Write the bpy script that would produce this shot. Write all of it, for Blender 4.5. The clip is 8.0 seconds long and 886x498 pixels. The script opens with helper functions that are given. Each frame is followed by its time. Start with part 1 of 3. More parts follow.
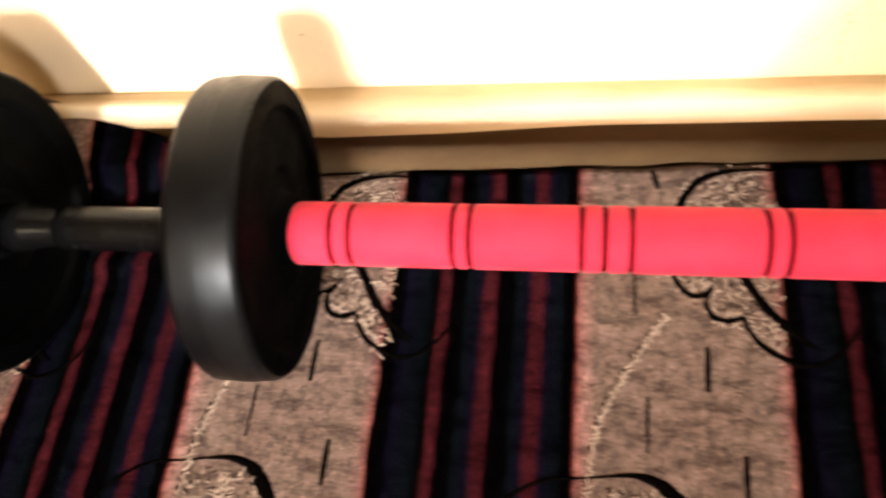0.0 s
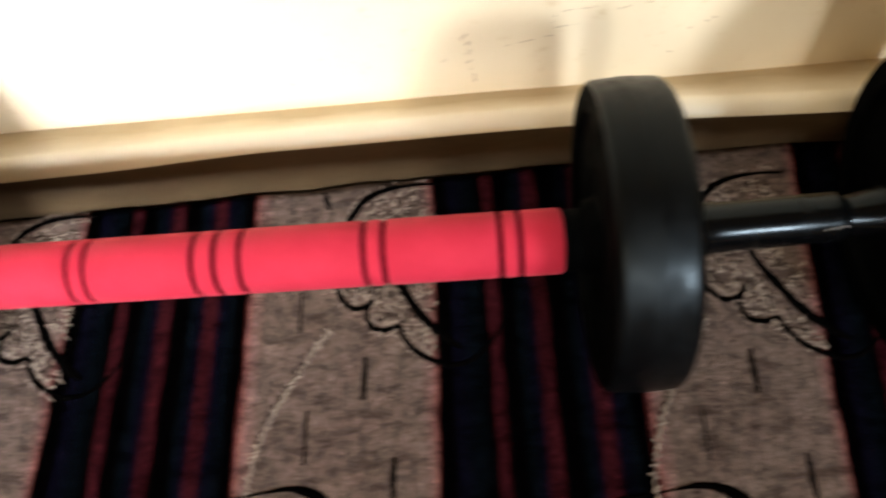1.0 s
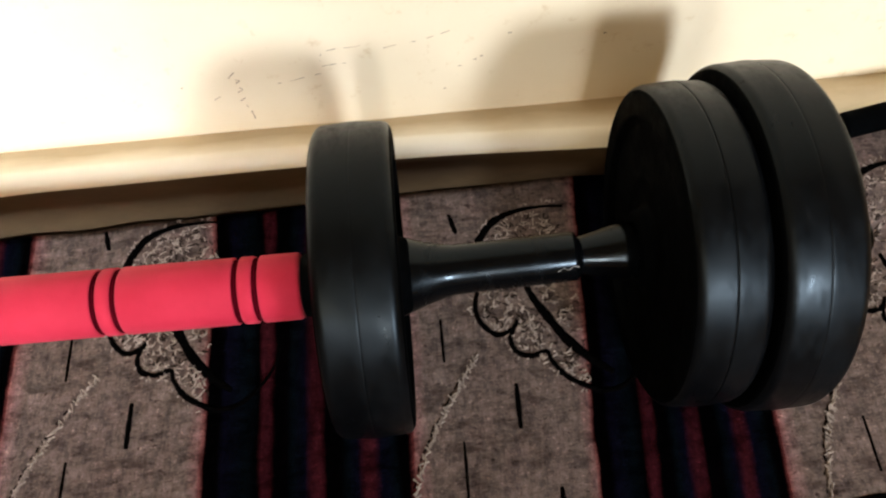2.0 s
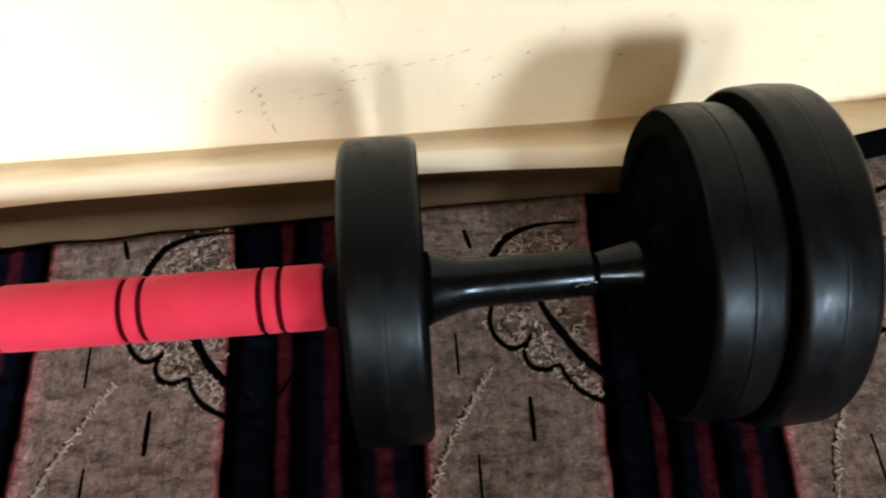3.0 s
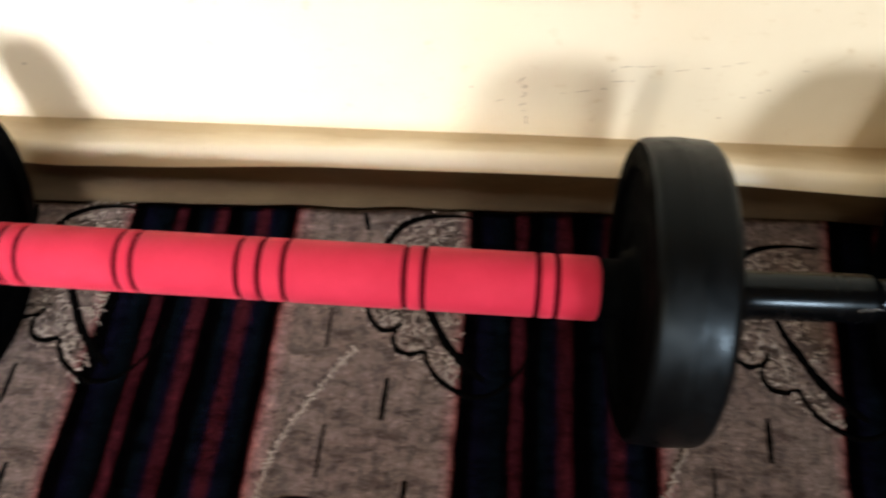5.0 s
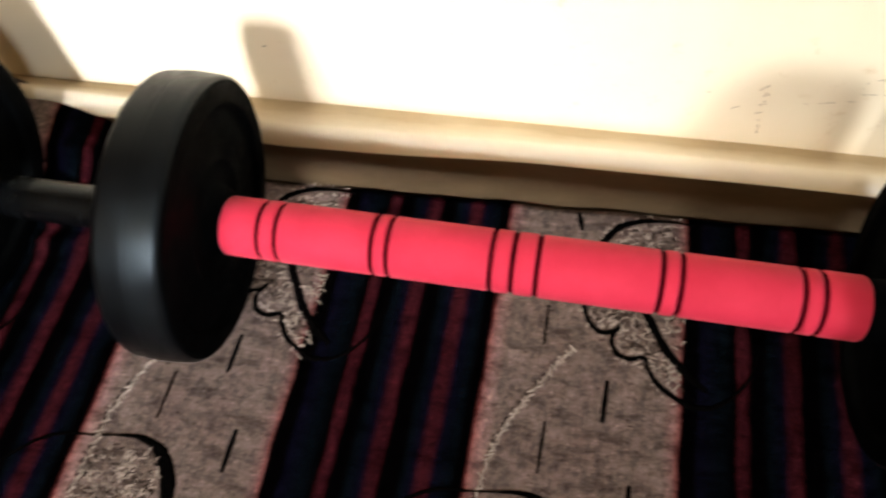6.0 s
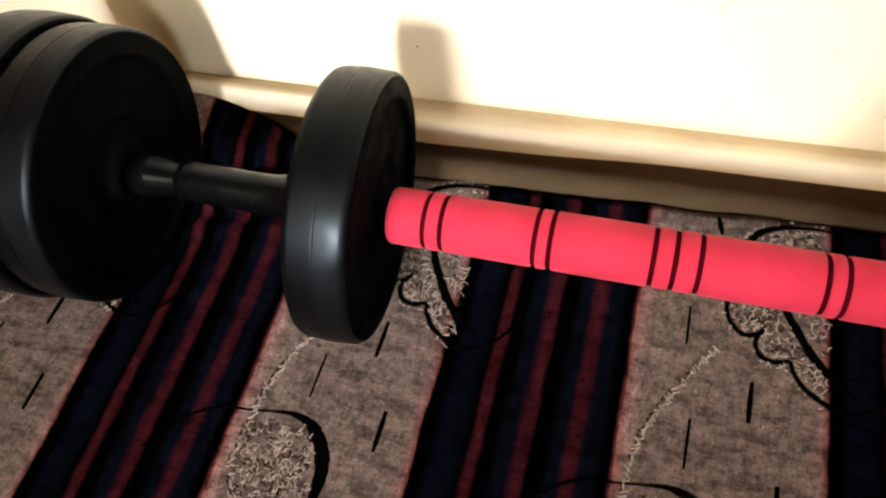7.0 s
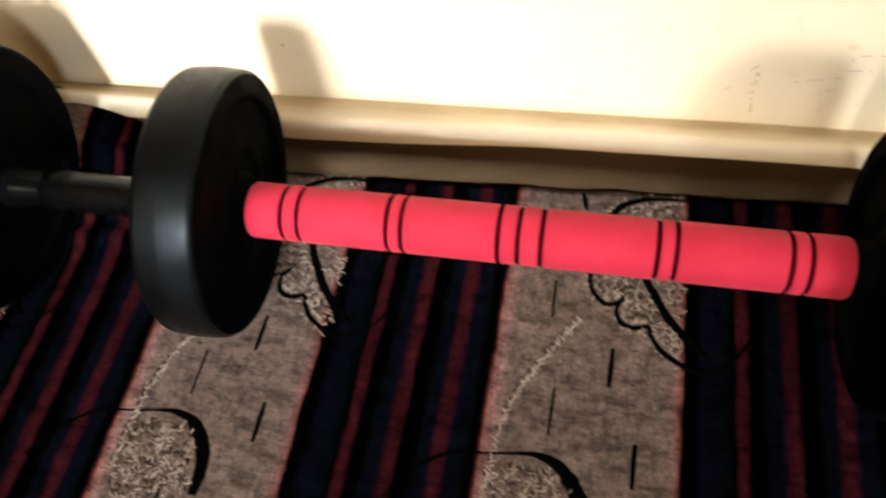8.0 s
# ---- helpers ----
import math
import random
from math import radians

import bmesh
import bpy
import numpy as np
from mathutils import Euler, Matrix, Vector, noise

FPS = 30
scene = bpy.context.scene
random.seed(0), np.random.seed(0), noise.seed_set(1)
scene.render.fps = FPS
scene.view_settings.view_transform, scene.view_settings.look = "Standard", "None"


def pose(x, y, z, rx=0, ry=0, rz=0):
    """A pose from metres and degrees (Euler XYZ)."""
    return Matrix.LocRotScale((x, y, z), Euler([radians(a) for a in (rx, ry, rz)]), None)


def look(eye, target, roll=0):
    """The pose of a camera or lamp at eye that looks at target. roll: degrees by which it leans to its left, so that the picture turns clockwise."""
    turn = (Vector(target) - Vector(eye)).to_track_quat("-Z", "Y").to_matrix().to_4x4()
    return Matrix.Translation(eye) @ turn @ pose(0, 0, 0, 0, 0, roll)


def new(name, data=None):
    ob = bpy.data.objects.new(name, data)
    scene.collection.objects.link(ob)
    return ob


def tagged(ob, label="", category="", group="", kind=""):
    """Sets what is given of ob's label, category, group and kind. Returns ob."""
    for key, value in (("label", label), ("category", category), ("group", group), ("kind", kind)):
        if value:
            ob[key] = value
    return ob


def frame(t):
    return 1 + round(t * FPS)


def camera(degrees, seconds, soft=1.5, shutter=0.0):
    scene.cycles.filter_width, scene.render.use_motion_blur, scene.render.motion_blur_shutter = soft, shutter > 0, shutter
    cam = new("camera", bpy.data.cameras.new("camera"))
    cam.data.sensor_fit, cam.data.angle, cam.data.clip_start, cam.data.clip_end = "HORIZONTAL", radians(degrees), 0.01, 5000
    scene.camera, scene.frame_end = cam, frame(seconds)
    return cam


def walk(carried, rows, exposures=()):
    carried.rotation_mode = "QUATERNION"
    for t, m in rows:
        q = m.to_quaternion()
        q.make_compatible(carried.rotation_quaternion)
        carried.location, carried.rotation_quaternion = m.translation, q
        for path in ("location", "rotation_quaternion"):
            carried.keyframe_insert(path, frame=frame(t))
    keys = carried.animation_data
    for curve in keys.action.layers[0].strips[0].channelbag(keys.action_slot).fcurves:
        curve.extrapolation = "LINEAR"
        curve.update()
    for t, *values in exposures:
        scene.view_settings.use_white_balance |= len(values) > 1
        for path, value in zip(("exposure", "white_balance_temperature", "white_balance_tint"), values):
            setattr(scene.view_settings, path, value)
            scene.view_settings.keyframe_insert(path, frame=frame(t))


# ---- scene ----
cam = camera(58.6, 8.0, soft=2.2, shutter=0.6)
PATH = [
    (0, (-0.011, -0.229, 0.569), (-0.37, 0.664, -1.184), -18.1),
    (0.5, (0.076, -0.235, 0.578), (-0.185, 0.696, -1.173), -16.0),
    (0.8, (0.13, -0.235, 0.579), (-0.018, 0.73, -1.167), -11.5),
    (1, (0.174, -0.238, 0.563), (0.07, 0.732, -1.183), -9.2),
    (1.5, (0.272, -0.225, 0.568), (0.244, 0.74, -1.183), -6.4),
    (1.7, (0.294, -0.222, 0.565), (0.344, 0.743, -1.186), -2.4),
    (2.8, (0.309, -0.233, 0.569), (0.366, 0.789, -1.149), -2.2),
    (3, (0.286, -0.229, 0.573), (0.355, 0.786, -1.149), -0.7),
    (3.5, (0.276, -0.23, 0.568), (0.332, 0.81, -1.14), -1.3),
    (4, (0.254, -0.234, 0.572), (0.327, 0.813, -1.131), 0.2),
    (4.5, (0.221, -0.248, 0.575), (0.187, 0.811, -1.121), -1.9),
    (5, (0.155, -0.245, 0.574), (0.025, 0.795, -1.13), -2.9),
    (5.2, (0.121, -0.248, 0.571), (-0.031, 0.794, -1.129), -3.1),
    (6.3, (0.008, -0.276, 0.588), (-0.359, 0.722, -1.106), -8.5),
    (6.5, (-0.012, -0.29, 0.594), (-0.408, 0.718, -1.088), -8.8),
    (7, (-0.033, -0.299, 0.595), (-0.481, 0.704, -1.076), -10.9),
    (7.5, (-0.001, -0.303, 0.605), (-0.402, 0.745, -1.051), -10.4),
    (8, (0.05, -0.3, 0.598), (-0.311, 0.721, -1.083), -10.7),
]
walk(cam, [(t, look(eye, target, roll)) for t, eye, target, roll in PATH],
     [(0.0, 0.2, 9000, 24), (0.5, 0.08, 7700, 14), (1.0, -0.58, 6900, 10), (1.5, -0.62, 6600, 11), (3.5, -0.7, 6450, 10), (5.0, -0.76, 6600, 10), (6.5, -0.6, 7050, 11), (8.0, -0.66, 7200, 11)])

# ---- world and light ----
world = bpy.data.worlds.new("daylight")
scene.world = world
world.use_nodes = True
wt = world.node_tree
sky = wt.nodes.new("ShaderNodeTexSky")
sky.sky_type, sky.sun_disc = "NISHITA", False
sky.sun_elevation, sky.sun_rotation = radians(35), radians(160)
wt.links.new(sky.outputs[0], wt.nodes["Background"].inputs[0])
wt.nodes["Background"].inputs[1].default_value = 0.1

# bar axis, wall and ledge
AY, AZ = 0.014, 0.1107
ROOM = (-1.5, 1.9, -2.0, 2.5)          # x from, x to, y of the window wall, height
# name, middle x and z, width, height, watts, x it faces, spread in degrees, colour
WINDOWS = [("window_1", 1.22, 1.20, 0.32, 0.44, 17.5, 0.75, 75, (0.88, 0.95, 1.0)), ("window_2", -0.25, 1.22, 0.32, 0.40, 6.0, -0.32, 30, (0.93, 0.97, 1.0)),
           # added narrow opening, unseen: repeats the frontal light for the right-hand plates
           ("added_front_window", 0.44, 1.24, 0.26, 0.36, 1.0, 0.54, 30, (1.0, 0.97, 0.90)),
           # added wide fill opening, unseen: lightens the cast shadows on the wall
           ("added_fill_window", -0.62, 1.93, 1.55, 0.84, 34.0, 0.0, 180, (1.0, 0.83, 0.56))]
SILL = 1.46                            # height that parts the low windows from the added wide fill opening above


def wall_y(x):
    return 0.2005 + 0.01 * x


def ledge_y(x):
    return 0.1525 + 0.04 * max(min(x, 0.0), -0.22) + 0.016 * max(0.0, min(x, 0.25)) - 0.010 * smooth_step(0.25, 0.6, x) + 0.0105 * smooth_step(-0.22, -0.36, x)


def nose_z(x):
    """Height of the lower rim of the ledge's rounded nose."""
    return 0.043 - 0.004 * smooth_step(0.0, -0.15, x)


def carpet_back(x):
    return 0.139 + 0.035 * x + 0.043 * smooth_step(-0.30, -0.46, x) + 0.02 * smooth_step(-0.44, -0.52, x)


for name, wx, wz, ww, wh, watts, aim, spread, tint in WINDOWS:
    lamp = bpy.data.lights.new(name + "_daylight", "AREA")
    lamp.shape, lamp.size, lamp.size_y, lamp.energy, lamp.color = "RECTANGLE", ww, wh, watts, tint
    lamp.spread = radians(spread)
    ob = new(name + "_daylight", lamp)
    ob.matrix_world = look((wx, ROOM[2] + 0.01, wz), (aim, 0.15, 0.12))


# ---- materials ----
class Nodes:
    """A small writer of node materials."""

    def __init__(self, name):
        self.mat = bpy.data.materials.new(name)
        self.mat.use_nodes = True
        self.tree = self.mat.node_tree
        self.bsdf = self.tree.nodes["Principled BSDF"]

    def add(self, kind, **values):
        node = self.tree.nodes.new(kind)
        for key, value in values.items():
            node.inputs[key.replace("_", " ")].default_value = value
        return node

    def link(self, a, b):
        self.tree.links.new(a, b)

    def ramp(self, source, stops, constant=False):
        node = self.tree.nodes.new("ShaderNodeValToRGB")
        cr = node.color_ramp
        cr.interpolation = "CONSTANT" if constant else "LINEAR"
        while len(cr.elements) < len(stops):
            cr.elements.new(0.5)
        for element, (place, colour) in zip(cr.elements, stops):
            element.position, element.color = place, (*colour, 1)
        self.link(source, node.inputs[0])
        return node.outputs[0]

    def mix(self, kind, factor, a, b):
        node = self.tree.nodes.new("ShaderNodeMix")
        node.data_type, node.blend_type = "RGBA", kind
        for slot, value in ((node.inputs[0], factor), (node.inputs[6], a), (node.inputs[7], b)):
            if isinstance(value, bpy.types.NodeSocket):
                self.link(value, slot)
            else:
                slot.default_value = value if isinstance(value, float) else (*value, 1)
        return node.outputs[2]

    def coords(self, scale=(1, 1, 1), which="Object"):
        tc, mp = self.add("ShaderNodeTexCoord"), self.add("ShaderNodeMapping")
        mp.inputs["Scale"].default_value = scale
        self.link(tc.outputs[which], mp.inputs[0])
        return mp.outputs[0]

    def noise(self, scale, detail=4.0, rough=0.6, stretch=(1, 1, 1), which="Object"):
        node = self.add("ShaderNodeTexNoise", Scale=scale, Detail=detail, Roughness=rough)
        self.link(self.coords(stretch, which), node.inputs[0])
        return node.outputs[0]

    def bump(self, height, strength, distance):
        node = self.add("ShaderNodeBump", Strength=strength, Distance=distance)
        self.link(height, node.inputs["Height"])
        self.link(node.outputs[0], self.bsdf.inputs["Normal"])

    def put(self, **values):
        for key, value in values.items():
            slot = self.bsdf.inputs[key.replace("_", " ")]
            if isinstance(value, bpy.types.NodeSocket):
                self.link(value, slot)
            else:
                slot.default_value = (*value, 1) if isinstance(value, tuple) else value
        return self.mat


def speckled(name, dark, light, scale, rough, stretch=(1, 1, 1), bump=0.2, distance=0.0005, fine=600.0):
    n = Nodes(name)
    col = n.ramp(n.noise(scale, 6.0, 0.65, stretch), [(0.3, dark), (0.7, light)])
    grain = n.noise(fine, 3.0, 0.6)
    n.bump(grain, bump, distance)
    return n.put(Base_Color=col, Roughness=rough, Specular_IOR_Level=0.3 if rough < 0.85 else 0.0)


def make_paint():
    n = Nodes("cream_wall_paint")
    big = n.ramp(n.noise(5.0, 5.0), [(0.3, (0.83, 0.725, 0.545)), (0.7, (0.89, 0.80, 0.63))])
    spots = n.ramp(n.noise(55.0, 6.0, 0.7), [(0.28, (0.72, 0.62, 0.46)), (0.4, (1, 1, 1))])
    n.bump(n.noise(140.0, 5.0), 0.15, 0.001)
    return n.put(Base_Color=n.mix("MULTIPLY", 0.5, big, spots), Roughness=0.55)


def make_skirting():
    """Cream gloss paint; the shaded flat is painted tan, the lit nose kept bright."""
    n = Nodes("shade_painted_skirting_gloss")
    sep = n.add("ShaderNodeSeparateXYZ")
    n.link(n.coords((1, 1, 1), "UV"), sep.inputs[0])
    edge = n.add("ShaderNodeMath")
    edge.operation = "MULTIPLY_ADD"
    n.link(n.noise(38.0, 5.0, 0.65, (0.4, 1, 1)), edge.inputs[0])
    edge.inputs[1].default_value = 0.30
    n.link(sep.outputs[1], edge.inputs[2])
    dust_shade_mask = n.ramp(edge.outputs[0], [(0.45, (0.9, 0.9, 0.9)), (0.80, (0.0, 0.0, 0.0))])
    lit_nose = n.ramp(n.noise(7.0, 5.0), [(0.3, (0.85, 0.765, 0.60)), (0.7, (0.90, 0.83, 0.68))])
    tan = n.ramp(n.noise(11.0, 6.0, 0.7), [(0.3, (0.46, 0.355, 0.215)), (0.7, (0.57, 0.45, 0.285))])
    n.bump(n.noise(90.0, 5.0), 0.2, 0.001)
    return n.put(Base_Color=n.mix("MIX", dust_shade_mask, lit_nose, tan), Roughness=n.ramp(dust_shade_mask, [(0.0, (0.3, 0.3, 0.3)), (1.0, (0.7, 0.7, 0.7))]), Specular_IOR_Level=0.5)


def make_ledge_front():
    n = Nodes("dark_tan_skirting_front")
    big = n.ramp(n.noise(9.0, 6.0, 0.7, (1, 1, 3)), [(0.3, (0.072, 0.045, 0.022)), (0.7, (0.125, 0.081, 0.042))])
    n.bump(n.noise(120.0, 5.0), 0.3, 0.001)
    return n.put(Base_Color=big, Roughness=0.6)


def make_vinyl(name="black_vinyl", tone=0.0010, gloss=0.165, rough=0.37):
    n = Nodes(name)
    col = n.ramp(n.noise(28.0, 6.0, 0.7), [(0.3, (tone * 0.9, tone, tone * 1.25)), (0.75, (tone * 1.7, tone * 1.95, tone * 2.4))])
    wear = n.ramp(n.noise(24.0, 6.0, 0.75, (2.5, 1, 1)), [(0.3, (rough * 0.65,) * 3), (0.5, (rough,) * 3), (0.72, (rough * 1.6,) * 3)])
    dust_shade_mask = n.ramp(n.noise(11.0, 7.0, 0.75, (1.6, 1, 1)), [(0.52, (0, 0, 0)), (0.75, (0.6, 0.6, 0.6))])
    col = n.mix("MIX", dust_shade_mask, col, (tone * 6.5, tone * 7.5, tone * 9.0))
    scratch = n.ramp(n.noise(60.0, 5.0, 0.6, (0.25, 3.0, 3.0)), [(0.70, (0, 0, 0)), (0.78, (0.6, 0.6, 0.6))])
    col = n.mix("MIX", scratch, col, (tone * 4, tone * 4.4, tone * 5.2))
    n.bump(n.noise(70.0, 5.0), 0.10, 0.001)
    # blue of the reflected sky is put into the specular tint
    return n.put(Base_Color=col, Roughness=wear, Specular_IOR_Level=gloss, Specular_Tint=(0.68, 0.85, 1.0))


def make_foam():
    n = Nodes("red_foam")
    col = n.ramp(n.noise(45.0, 5.0), [(0.3, (0.47, 0.014, 0.043)), (0.7, (0.53, 0.020, 0.055))])
    n.bump(n.noise(900.0, 3.0), 0.25, 0.0006)
    return n.put(Base_Color=col, Roughness=0.8, Specular_IOR_Level=0.3, Sheen_Weight=0.06)


NAVY, BLACK, RED, TEAL = (0.0026, 0.0026, 0.0078), (0.0006, 0.0005, 0.0007), (0.032, 0.0060, 0.0095), (0.0016, 0.0032, 0.0052)
BAND = [(0.0, (0.20, 0.085, 0.085)), (0.018, (0.24, 0.155, 0.150)), (0.045, (0.142, 0.113, 0.103)), (0.462, (0.142, 0.113, 0.103)), (0.488, (0.185, 0.110, 0.108)), (0.497, (0.15, 0.05, 0.05)), (0.503, BLACK),
        (0.535, BLACK), (0.55, NAVY), (0.60, TEAL), (0.630, BLACK), (0.640, RED), (0.658, RED), (0.670, BLACK), (0.70, BLACK), (0.715, TEAL),
        (0.742, NAVY), (0.763, RED), (0.781, RED), (0.793, BLACK), (0.83, BLACK), (0.845, TEAL), (0.868, NAVY), (0.886, RED), (0.903, RED),
        (0.922, NAVY), (0.955, TEAL), (0.97, BLACK), (0.99, BLACK), (1.0, (0.13, 0.035, 0.036))]


def make_carpet():
    n = Nodes("woven_striped_carpet")
    uv = n.coords((1, 1, 1), "UV")
    wob = n.noise(70.0, 3.0, 0.6, (1, 0.35, 1))
    sep = n.add("ShaderNodeSeparateXYZ")
    n.link(uv, sep.inputs[0])
    shift = n.add("ShaderNodeMath")
    shift.operation = "MULTIPLY_ADD"
    n.link(wob, shift.inputs[0])
    shift.inputs[1].default_value = 0.022
    n.link(sep.outputs[0], shift.inputs[2])
    wrap = n.add("ShaderNodeMath")
    wrap.operation = "FRACT"
    n.link(shift.outputs[0], wrap.inputs[0])
    col = n.ramp(wrap.outputs[0], BAND)
    weft = n.ramp(n.noise(190.0, 6.0, 0.75, (0.5, 1.5, 1)), [(0.30, (0.60, 0.57, 0.55)), (0.52, (1, 1, 1)), (0.75, (1.12, 1.1, 1.09))])
    warp = n.ramp(n.noise(240.0, 4.0, 0.7, (2.2, 0.3, 1)), [(0.25, (0.62, 0.6, 0.58)), (0.55, (1, 1, 1))])
    stain = n.ramp(n.noise(11.0, 5.0, 0.6), [(0.3, (0.72, 0.68, 0.66)), (0.65, (1.0, 1.0, 1.0))])
    fleck = n.ramp(n.noise(170.0, 3.0, 0.6, (0.7, 1.0, 1)), [(0.63, (1, 1, 1)), (0.70, (0.25, 0.2, 0.2))])
    blotch = n.ramp(n.noise(120.0, 5.0, 0.75, (0.85, 1.1, 1)), [(0.34, (0.55, 0.52, 0.50)), (0.50, (1, 1, 1)), (0.68, (1.35, 1.33, 1.3))])
    tuft = n.ramp(n.noise(330.0, 3.0, 0.6, (0.35, 1.6, 1)), [(0.60, (1, 1, 1)), (0.68, (0.45, 0.42, 0.42))])
    bright = n.ramp(n.noise(260.0, 3.0, 0.7, (1, 1.3, 1)), [(0.58, (1, 1, 1)), (0.70, (2.3, 2.2, 2.15))])
    for layer in (weft, warp, stain, fleck, blotch, tuft, bright):
        col = n.mix("MULTIPLY", 0.78, col, layer)
    col = n.mix("MIX", n.ramp(n.noise(45.0, 5.0, 0.7, (1, 0.6, 1)), [(0.42, (0, 0, 0)), (0.7, (0.22, 0.22, 0.22))]), col, n.mix("MULTIPLY", 1.0, col, (1.1, 0.82, 0.95)))
    worn = n.ramp(n.noise(85.0, 5.0, 0.75, (1.6, 0.7, 1)), [(0.38, (0.45, 0.45, 0.5)), (0.52, (1, 1, 1)), (0.68, (1.25, 1.2, 1.2))])
    col = n.mix("MULTIPLY", 0.7, col, worn)
    crease = n.ramp(n.noise(52.0, 4.0, 0.65, (0.55, 1.5, 1)), [(0.36, (0.55, 0.52, 0.51)), (0.47, (0.95, 0.95, 0.95)), (0.66, (1.3, 1.28, 1.27))])
    col = n.mix("MULTIPLY", 1.0, col, crease)
    cloth = n.mix("ADD", 0.6, n.noise(420.0, 4.0, 0.7), n.noise(60.0, 4.0, 0.6, (0.6, 1.4, 1)))
    n.bump(cloth, 0.7, 0.0016)
    return n.put(Base_Color=col, Roughness=0.95, Specular_IOR_Level=0.0)


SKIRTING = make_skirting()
PAINT, LEDGE_FRONT, VINYL, FOAM, CARPET = make_paint(), make_ledge_front(), make_vinyl(), make_foam(), make_carpet()
# darker, duller vinyl copy: shade on the plate faces is put into it
VINYL_FACE = make_vinyl("black_vinyl_shaded_copy", 0.0005, 0.022, 0.8)
HANDLE = make_vinyl("black_hard_plastic", 0.0009, 0.22, 0.21)
GROOVE = speckled("dark_red_foam_groove", (0.034, 0.0012, 0.004), (0.06, 0.002, 0.006), 60.0, 0.9)
BLACK_YARN = speckled("black_yarn", (0.0005, 0.00045, 0.0005), (0.0016, 0.0014, 0.0015), 300.0, 0.95, bump=0.7, distance=0.001)
DARK_YARN = speckled("dark_brown_yarn", (0.010, 0.007, 0.006), (0.030, 0.022, 0.018), 300.0, 0.95, bump=0.7, distance=0.001)
WHITE_YARN = speckled("off_white_yarn", (0.15, 0.12, 0.105), (0.44, 0.375, 0.335), 300.0, 0.95, bump=0.7, distance=0.001)
PALE_YARN = speckled("pale_beige_yarn", (0.17, 0.135, 0.12), (0.40, 0.335, 0.30), 300.0, 0.95, bump=0.7, distance=0.001)
CONCRETE = speckled("tan_tile_floor", (0.46, 0.28, 0.13), (0.56, 0.36, 0.18), 12.0, 0.8)
ROOM_PAINT = speckled("cream_tan_room_paint", (0.50, 0.38, 0.245), (0.56, 0.435, 0.29), 3.0, 0.8)
PENCIL = speckled("brown_pencil_line", (0.20, 0.145, 0.10), (0.72, 0.60, 0.44), 130.0, 0.9)
WHITE_MARK = speckled("whitish_mark", (0.35, 0.36, 0.37), (0.6, 0.62, 0.64), 400.0, 0.6)
FRAME_WOOD = speckled("brown_window_wood", (0.10, 0.055, 0.03), (0.17, 0.10, 0.055), 30.0, 0.5, (1, 1, 0.1))


# ---- builders ----
def mesh_of(name, bm, material, smooth=False):
    bmesh.ops.recalc_face_normals(bm, faces=bm.faces)
    me = bpy.data.meshes.new(name)
    bm.to_mesh(me)
    bm.free()
    me.materials.append(material)
    if smooth:
        for p in me.polygons:
            p.use_smooth = True
    return me


def part(name, bm, material, parent=None, label="", smooth=False):
    ob = new(name, mesh_of(name, bm, material, smooth))
    ob.parent = parent
    if label:
        ob["label"] = label
    return ob


def box(bm, lo, hi, bevel=0.0):
    made = bmesh.ops.create_cube(bm, size=1.0)["verts"]
    for v in made:
        v.co = Vector([lo[i] + (v.co[i] + 0.5) * (hi[i] - lo[i]) for i in range(3)])
    if bevel:
        edges = list({e for v in made for e in v.link_edges})
        bmesh.ops.bevel(bm, geom=edges, offset=bevel, segments=2, affect="EDGES", clamp_overlap=True)
    return bm


def lathe(profile, segs=96, closed=True):
    """Rings round the x axis from (x, radius) pairs."""
    bm = bmesh.new()
    rings = []
    for x, r in profile:
        rings.append([bm.verts.new((x, r * math.cos(2 * math.pi * k / segs), r * math.sin(2 * math.pi * k / segs))) for k in range(segs)])
    for a, b in zip(rings, rings[1:]):
        for k in range(segs):
            bm.faces.new((a[k], a[(k + 1) % segs], b[(k + 1) % segs], b[k]))
    if closed:
        bm.faces.new(rings[0])
        bm.faces.new(rings[-1])
    return bm


def ribbon(points, widths, height, lift, bm=None):
    """A raised yarn line on the carpet: a low arched strip along points in plan."""
    bm = bm or bmesh.new()
    fine, wide = [], []
    n = len(points)
    for i in range(n - 1):
        p0, p1, p2, p3 = (Vector(points[max(0, min(n - 1, j))]) for j in (i - 1, i, i + 1, i + 2))
        for s in range(6):
            t = s / 6
            fine.append(0.5 * (2 * p1 + (p2 - p0) * t + (2 * p0 - 5 * p1 + 4 * p2 - p3) * t * t + (3 * p1 - p0 - 3 * p2 + p3) * t ** 3))
            wide.append(widths[i] * (1 - t) + widths[i + 1] * t)
    fine.append(Vector(points[-1]))
    wide.append(widths[-1])
    rows = []
    for i, p in enumerate(fine):
        d = (fine[min(i + 1, len(fine) - 1)] - fine[max(i - 1, 0)]).normalized()
        side = Vector((-d.y, d.x))
        w = wide[i] * (0.85 + 0.3 * noise.noise(Vector((p.x * 400, p.y * 400, 3))))
        row = []
        for k, h in ((-1.0, -0.3), (-0.55, 0.8), (0.0, 1.0), (0.55, 0.8), (1.0, -0.3)):
            q = p + side * (k * w / 2)
            row.append(bm.verts.new((q.x, q.y, carpet_z(q.x, q.y) + lift + h * height)))
        rows.append(row)
    for a, b in zip(rows, rows[1:]):
        for k in range(4):
            bm.faces.new((a[k], a[k + 1], b[k + 1], b[k]))
    return bm


